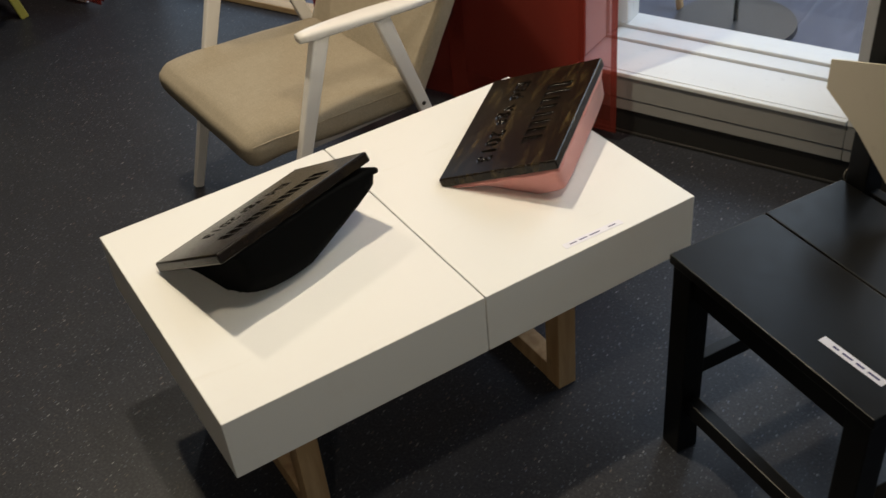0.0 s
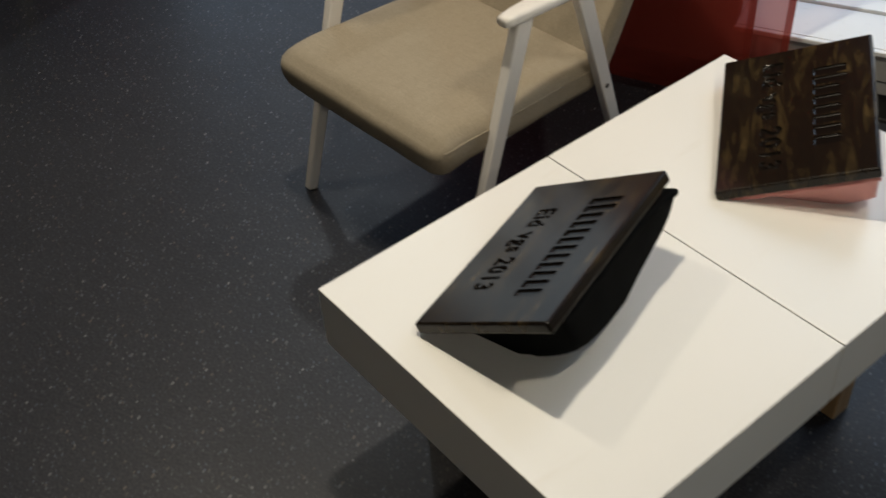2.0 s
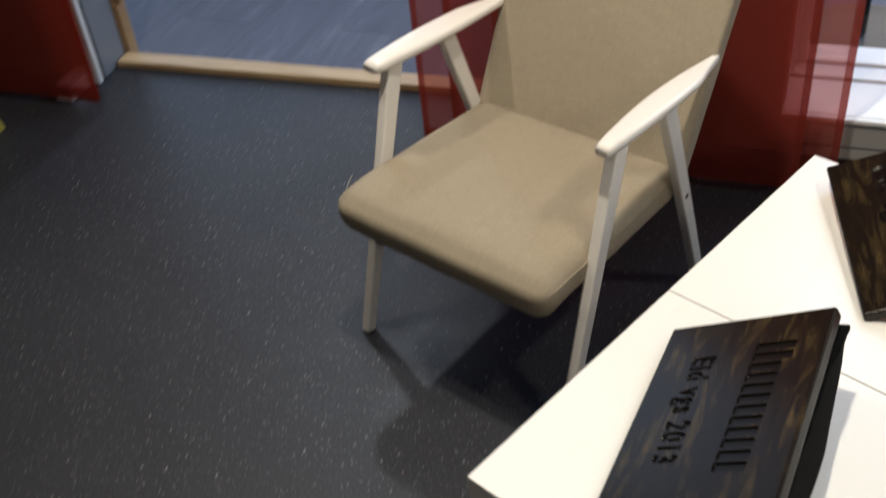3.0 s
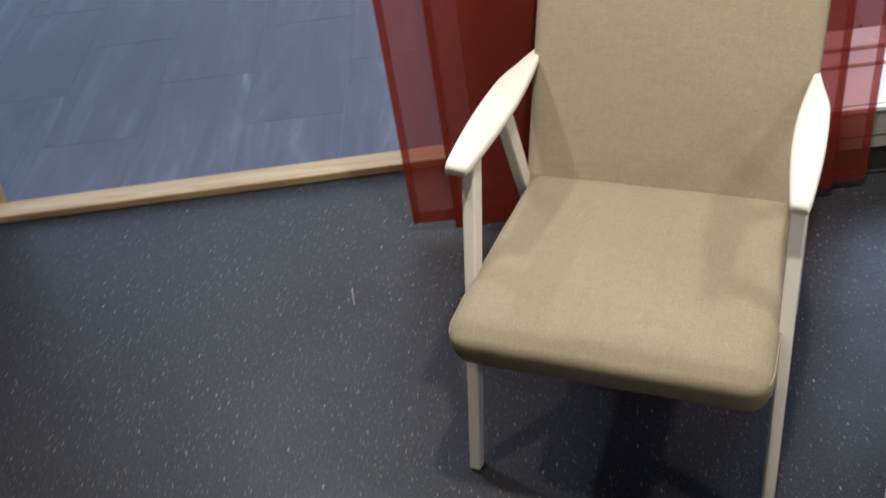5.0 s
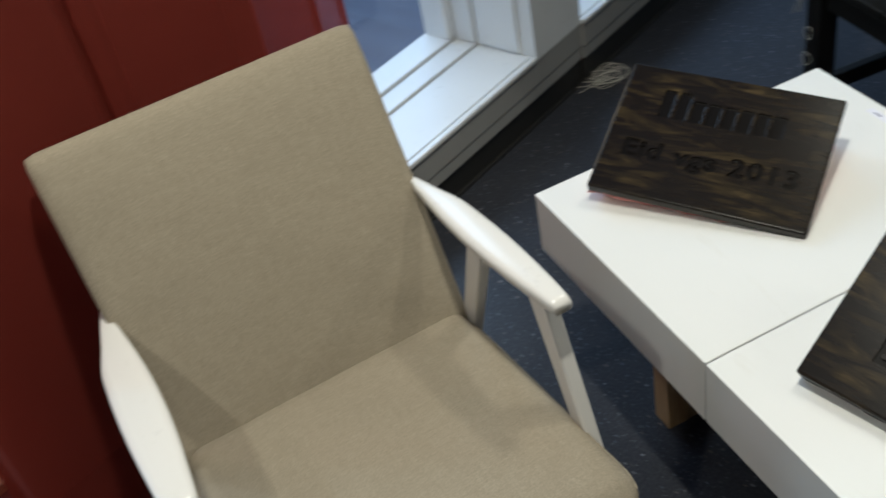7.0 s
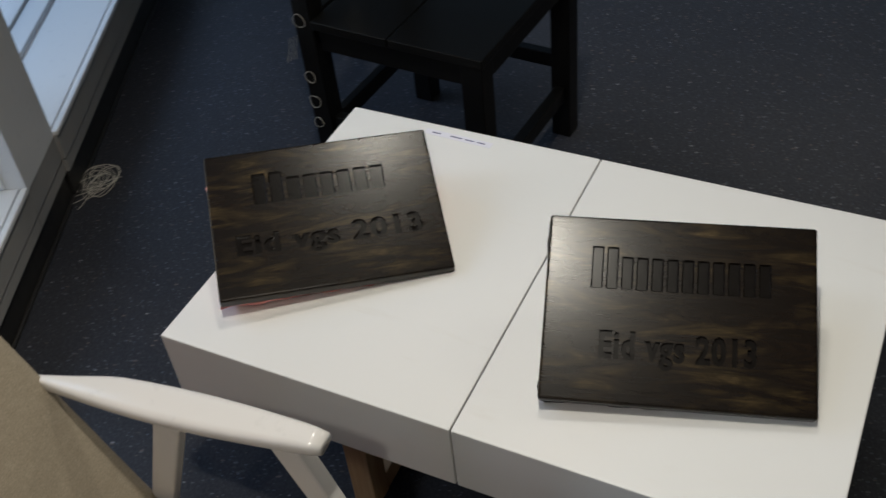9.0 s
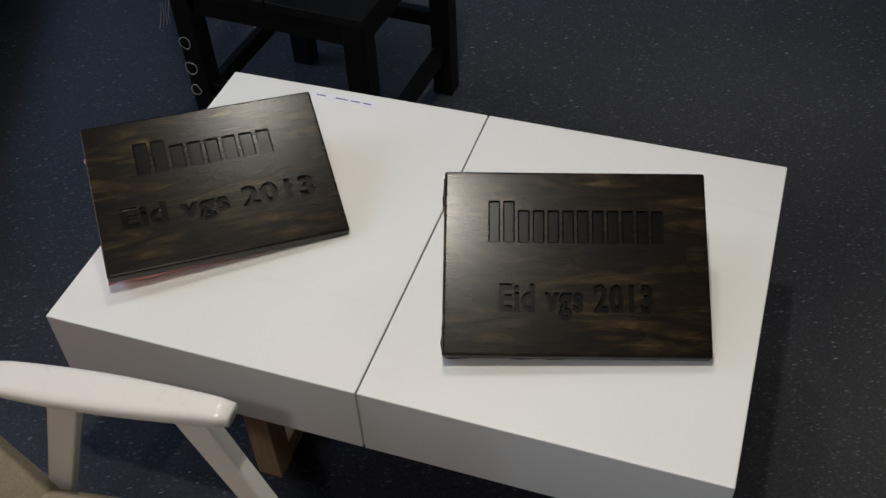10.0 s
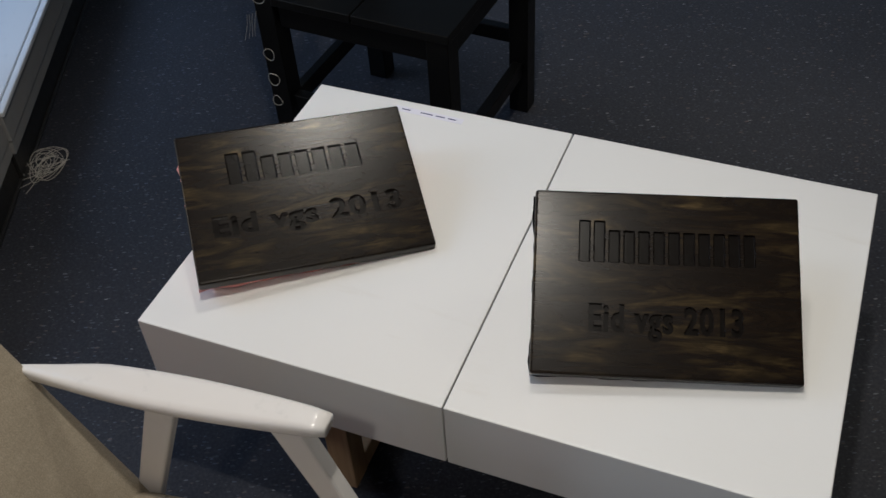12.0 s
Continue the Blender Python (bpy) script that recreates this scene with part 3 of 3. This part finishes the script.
for sgn in (-1, 1):
    # armrest: paddle shape, narrow behind
    bm = bmesh.new()
    n = 26
    rows = []
    for i in range(n + 1):
        t = i / n
        xx = -0.156 + 0.461 * t
        neck = max(0.0, (t - 0.66) / 0.34)
        outer = 0.286 + 0.008 * math.sin(math.pi * min(1.0, t / 0.8)) - 0.030 * neck ** 1.2 + (0.013 if sgn > 0 else 0.001)
        inner = 0.248 - 0.016 * math.sin(math.pi * min(1.0, t / 0.95)) + 0.008
        half = (outer - inner) / 2
        if t < 0.05:
            half *= 0.90 + 0.10 * math.sqrt(1 - (1 - t / 0.05) ** 2)
        mid = sgn * (outer + inner) / 2
        zc = 0.603 - 0.012 * t - 0.020 * t * t
        hz = 0.0125 - 0.003 * t
        if t < 0.06:
            hz *= 0.75 + 0.25 * (t / 0.06)
        ring = []
        for a in range(12):
            ang = 2 * math.pi * a / 12 + math.pi / 12
            ca, sa = math.cos(ang), math.sin(ang)
            ring.append(bm.verts.new((xx, mid + half * math.copysign(abs(ca) ** 0.4, ca), zc + hz * math.copysign(abs(sa) ** 0.6, sa))))
        rows.append(ring)
    for i in range(n):
        for a in range(12):
            bm.faces.new((rows[i][a], rows[i][(a + 1) % 12], rows[i + 1][(a + 1) % 12], rows[i + 1][a]))
    bm.faces.new(rows[0][::-1])
    bm.faces.new(rows[-1])
    bmesh.ops.recalc_face_normals(bm, faces=bm.faces)
    part("armrest", bm, CHAIR_WHITE, chair, "white painted paddle-shaped armrest", True)
    fl = part("front_leg", bar((-0.297, sgn * 0.269 - 0.009, 0.0), (-0.099, sgn * 0.270, 0.594), 0.022, 0.026, 0.024, 0.042, 0.004), CHAIR_WHITE, chair)
    rl = part("rear_leg", bar((0.262, sgn * 0.264, 0.0), (0.064, sgn * 0.268, 0.582), 0.022, 0.026, 0.022, 0.040, 0.004), CHAIR_WHITE, chair)
    part("screw", cylinder((-0.178, sgn * 0.274, 0.364), (-0.178, sgn * 0.2830, 0.364), 0.006, 0.0055, 14), STEEL, fl, "dark screw head")
    part("screw", cylinder((0.154, sgn * 0.270, 0.316), (0.154, sgn * 0.2785, 0.316), 0.006, 0.0055, 14), STEEL, rl, "dark screw head")


# ---------------------------------------------------------------- black chair
BC = pose(0.505, -0.716, 0, 0, 0, -4)
bchair = thing("black_chair", BC, "black painted wooden chair with plank seat beside the table", "chair")
SZ = 0.476
part("seat_plank", box(-0.226, -0.012, -0.235, 0.235, SZ - 0.02, SZ, 0.002), BLACK, bchair)
part("seat_plank", box(-0.009, 0.176, -0.235, 0.235, SZ - 0.02, SZ, 0.002), BLACK, bchair)
for y in (-0.205, 0.205):
    part("front_leg", box(-0.221, -0.173, y - 0.024, y + 0.024, 0, SZ - 0.021, 0.002), BLACK, bchair)
    part("rear_leg", bar((0.196, y, 0.0), (0.206, y, 0.98), 0.048, 0.048, 0.046, 0.042, 0.002), BLACK, bchair)
    part("side_rail", box(-0.172, 0.172, y - 0.014, y + 0.014, SZ - 0.078, SZ - 0.022, 0.002), BLACK, bchair)
    part("side_stretcher", box(-0.172, 0.173, y - 0.012, y + 0.012, 0.185, 0.222, 0.002), BLACK, bchair)
part("front_rail", box(-0.212, -0.184, -0.179, 0.179, SZ - 0.078, SZ - 0.022, 0.002), BLACK, bchair)
part("rear_rail", box(0.188, 0.210, -0.179, 0.179, SZ - 0.078, SZ - 0.002, 0.002), BLACK, bchair)
part("front_stretcher", box(-0.210, -0.184, -0.179, 0.179, 0.108, 0.146, 0.002), BLACK, bchair)
part("rear_stretcher", box(0.186, 0.208, -0.179, 0.179, 0.165, 0.205, 0.002), BLACK, bchair)
part("back_slat", box(0.194, 0.212, -0.179, 0.179, 0.78, 0.95, 0.003), BLACK, bchair)
tag = thing("paper_label", BC @ pose(-0.162, -0.129, SZ + 0.0003, 0, 0, 92), "narrow white paper strip on the black seat", "label")
part("strip", box(-0.062, 0.062, -0.0078, 0.0078, 0, 0.0004), PAPER, tag)
x = -0.052
for w in (0.022, 0.016, 0.02, 0.012):
    part("printed_bar", box(x, x + w, -0.0019, 0.0019, 0.0004, 0.0007), INK, tag)
    x += w + 0.007

card = thing("card_sheet", pose(0.672, 0, 0), "pale beige card sheet fixed to the black chair's back post", "card")
bm = bmesh.new()
edge = [(-0.447, 0.66), (-0.448, 0.718), (-0.64, 0.775), (-0.64, 0.50), (-0.528, 0.604)]
lo, hi = [bm.verts.new((0.0, y, z)) for y, z in edge], [bm.verts.new((0.004, y, z)) for y, z in edge]
bm.faces.new(lo), bm.faces.new(hi[::-1])
for k in range(5):
    bm.faces.new((lo[k], lo[(k + 1) % 5], hi[(k + 1) % 5], hi[k]))
bmesh.ops.recalc_face_normals(bm, faces=bm.faces)
part("sheet", bm, CARD, card)

loops = thing("thread_loops", Matrix.Identity(4), "small loops of pale thread hanging on the black chair post", "thread")
for k, (z, r) in enumerate(((0.475, 0.015), (0.335, 0.0135), (0.272, 0.0145), (0.215, 0.012))):
    pts = [(0.722 + r * math.cos(a * 0.6 + k), -0.4905 - 0.002 * math.sin(a * 1.1), z + 1.1 * r * math.sin(a * 0.6 + k)) for a in range(12)]
    tube("loop", pts, 0.0008, LOOP, loops)
for k in range(4):
    pts = [(0.732 + 0.008 * k + 0.004 * i, -0.490 + 0.004 * math.sin(i + k), 0.44 - 0.016 * i - 0.004 * k) for i in range(5)]
    tube("frayed_end", pts, 0.0006, LOOP, loops)


# ---------------------------------------------------------------- curtains
def panel(name, s0, s1, depth, z0, label, wave):
    ob = wall_thing(name, label, "curtain", "", "red panel curtains")

    def sheet(a0, a1, b0, b1, off, thick, nx, nz):
        bm = bmesh.new()
        vs = []
        for i in range(nx + 1):
            col = []
            for k in range(nz + 1):
                s, z = a0 + (a1 - a0) * i / nx, b0 + (b1 - b0) * k / nz
                y = depth + off + wave * math.sin(7 * s + 1.3 * depth * 40) * (0.5 + 0.5 * math.cos(z * 1.1)) + 0.003 * noise.noise(Vector((s * 6, depth * 9, z * 3)))
                col.append(bm.verts.new((s, y, z)))
            vs.append(col)
        for i in range(nx):
            for k in range(nz):
                bm.faces.new((vs[i][k], vs[i + 1][k], vs[i + 1][k + 1], vs[i][k + 1]))
        return bm

    part("cloth", sheet(s0, s1, z0, 2.70, 0, 0, 24, 40), SHEER, ob, "sheer red cloth", True)
    part("bottom_hem", sheet(s0, s1, z0, z0 + 0.035, -0.0015, 0, 24, 2), SHEER, ob, "", True)
    part("side_hem", sheet(s0, s0 + 0.018, z0, 2.70, 0.0015, 0, 2, 40), SHEER, ob, "", True)
    part("side_hem", sheet(s1 - 0.018, s1, z0, 2.70, 0.0015, 0, 2, 40), SHEER, ob, "", True)
    return ob


panel("panel_curtain", 0.014, 0.56, 1.048, 0.03, "sheer red panel curtain hanging over the window edge", 0.004)
panel("panel_curtain", 0.53, 1.097, 1.062, 0.03, "sheer red panel curtain hanging beside the doorway", 0.004)
panel("panel_curtain", 0.10, 0.55, 1.022, 0.03, "sheer red panel curtain hanging in the second layer", 0.005)
panel("panel_curtain", 0.50, 0.993, 1.030, 0.03, "sheer red panel curtain hanging in the second layer", 0.005)
panel("panel_curtain", 2.157, 2.75, 1.045, 0.03, "sheer red panel curtain hanging past the doorway", 0.005)
panel("panel_curtain", 2.172, 2.70, 1.068, 0.03, "sheer red panel curtain hanging past the doorway", 0.005)


# ---------------------------------------------------------------- yellow stool
stool = thing("yellow_stool", pose(-0.488, 2.568, 0, 0, 0, -43.5), "yellow painted wooden stool with splayed legs", "stool")
for a in range(4):
    c, s = math.cos(math.pi / 4 + a * math.pi / 2), math.sin(math.pi / 4 + a * math.pi / 2)
    part("leg", bar((0.277 * c, 0.277 * s, 0), (0.17 * c, 0.17 * s, 0.44), 0.032, 0.032, 0.036, 0.036, 0.005, (-s, c, 0)), YELLOW, stool)
part("seat", cylinder((0, 0, 0.44), (0, 0, 0.475), 0.22, 0.225, 40), YELLOW, stool)

# ---------------------------------------------------------------- loose thread on the floor and on the black chair
rng = random.Random(5)
heap = thing("thread_heap", pose(1.30, -0.33, 0.0, 0, 0, 20), "tangled heap of pale thread on the floor by the skirting", "thread")
for k in range(7):
    a0, rx, ry = rng.uniform(0, 6.28), rng.uniform(0.016, 0.034), rng.uniform(0.03, 0.056)
    ox, oy, tw = rng.uniform(-0.014, 0.014), rng.uniform(-0.025, 0.02), rng.uniform(-0.5, 0.5)
    turn, grow = rng.uniform(-0.09, 0.09), rng.uniform(-0.02, 0.03)
    pts = []
    for i in range(19):
        a = a0 + i * 0.6
        size = 1 + grow * i + 0.12 * math.sin(1.7 * a + k)
        px, py, w = size * rx * math.cos(a), size * ry * math.sin(a), tw + turn * i
        pts.append((ox + px * math.cos(w) - py * math.sin(w), oy + px * math.sin(w) + py * math.cos(w), 0.002 + 0.014 * abs(math.sin(a * 0.8 + k))))
    tube("strand", pts, 0.0008, THREAD, heap)
for k in range(4):
    pts = [(0.008 * k - 0.01 + (0.008 + 0.002 * k) * i + 0.004 * math.sin(i * 0.9 + k), 0.015 + (0.017 - 0.003 * k) * i, 0.002 + 0.007 * abs(math.sin(0.7 * i + k))) for i in range(6)]
    tube("strand", pts, 0.0008, THREAD, heap)

# ---------------------------------------------------------------- hall beyond the glass
hall = structure("hall_floor", box(-3.6, 4.0, 1.36, 6.5, -0.06, -0.0006), GROUT, "pale grout bed of the hall floor", WALL_FRAME)
pl = wall_thing("pole_stand", "dark grey pole stand with a round foot in the hall", "stand")
part("plate", cylinder((-0.03, 1.86, 0.001), (-0.03, 1.86, 0.02), 0.20, 0.198, 64), PLATE, pl, "dark grey round plate")
part("pole", cylinder((-0.03, 1.86, 0.02), (-0.03, 1.86, 1.6), 0.008, 0.008, 12), BLACK, pl)
easel = wall_thing("display_easel", "bare wooden easel standing in the hall", "easel")
for foot_s, foot_d in ((0.183, 1.907), (0.78, 2.05), (0.50, 2.55)):
    part("leg", bar((foot_s, foot_d, 0.0), (0.52, 2.2, 1.3), 0.022, 0.022, 0.030, 0.030, 0.005), PINE, easel)
part("ledge", box(0.30, 0.74, 2.03, 2.06, 0.72, 0.745, 0.003), PINE, easel)
tile_mesh = mesh_of("tile", box(-0.1508, 0.1508, -0.2985, 0.2985, -0.012, 0.0), SLATE)
half_mesh = mesh_of("half_tile", box(-0.1508, 0.1508, -0.1485, 0.1485, -0.012, 0.0), SLATE)
for i in range(-17, 13):
    for j in range(-1, 8):
        col, d = 1.767 + 0.305 * i, 1.66 + 0.60 * j + (0.30 if i % 2 else 0.0)
        if d > 6.2 or d < 1.3:
            continue
        cut = d < 1.5
        ob = new("tile", half_mesh if cut else tile_mesh)
        ob.parent = hall
        ob.location = (col, 1.51 if cut else d, 0.0)

# straw on the floor in front of the chair
straw = thing("straw", pose(0.252, 1.485, 0.0015, 0, 0, 25), "thin pale straw lying on the dark floor", "straw")
tube("stalk", [(-0.028, -0.004, 0), (0.0, 0.001, 0.001), (0.03, 0.004, 0)], 0.0010, THREAD, straw)
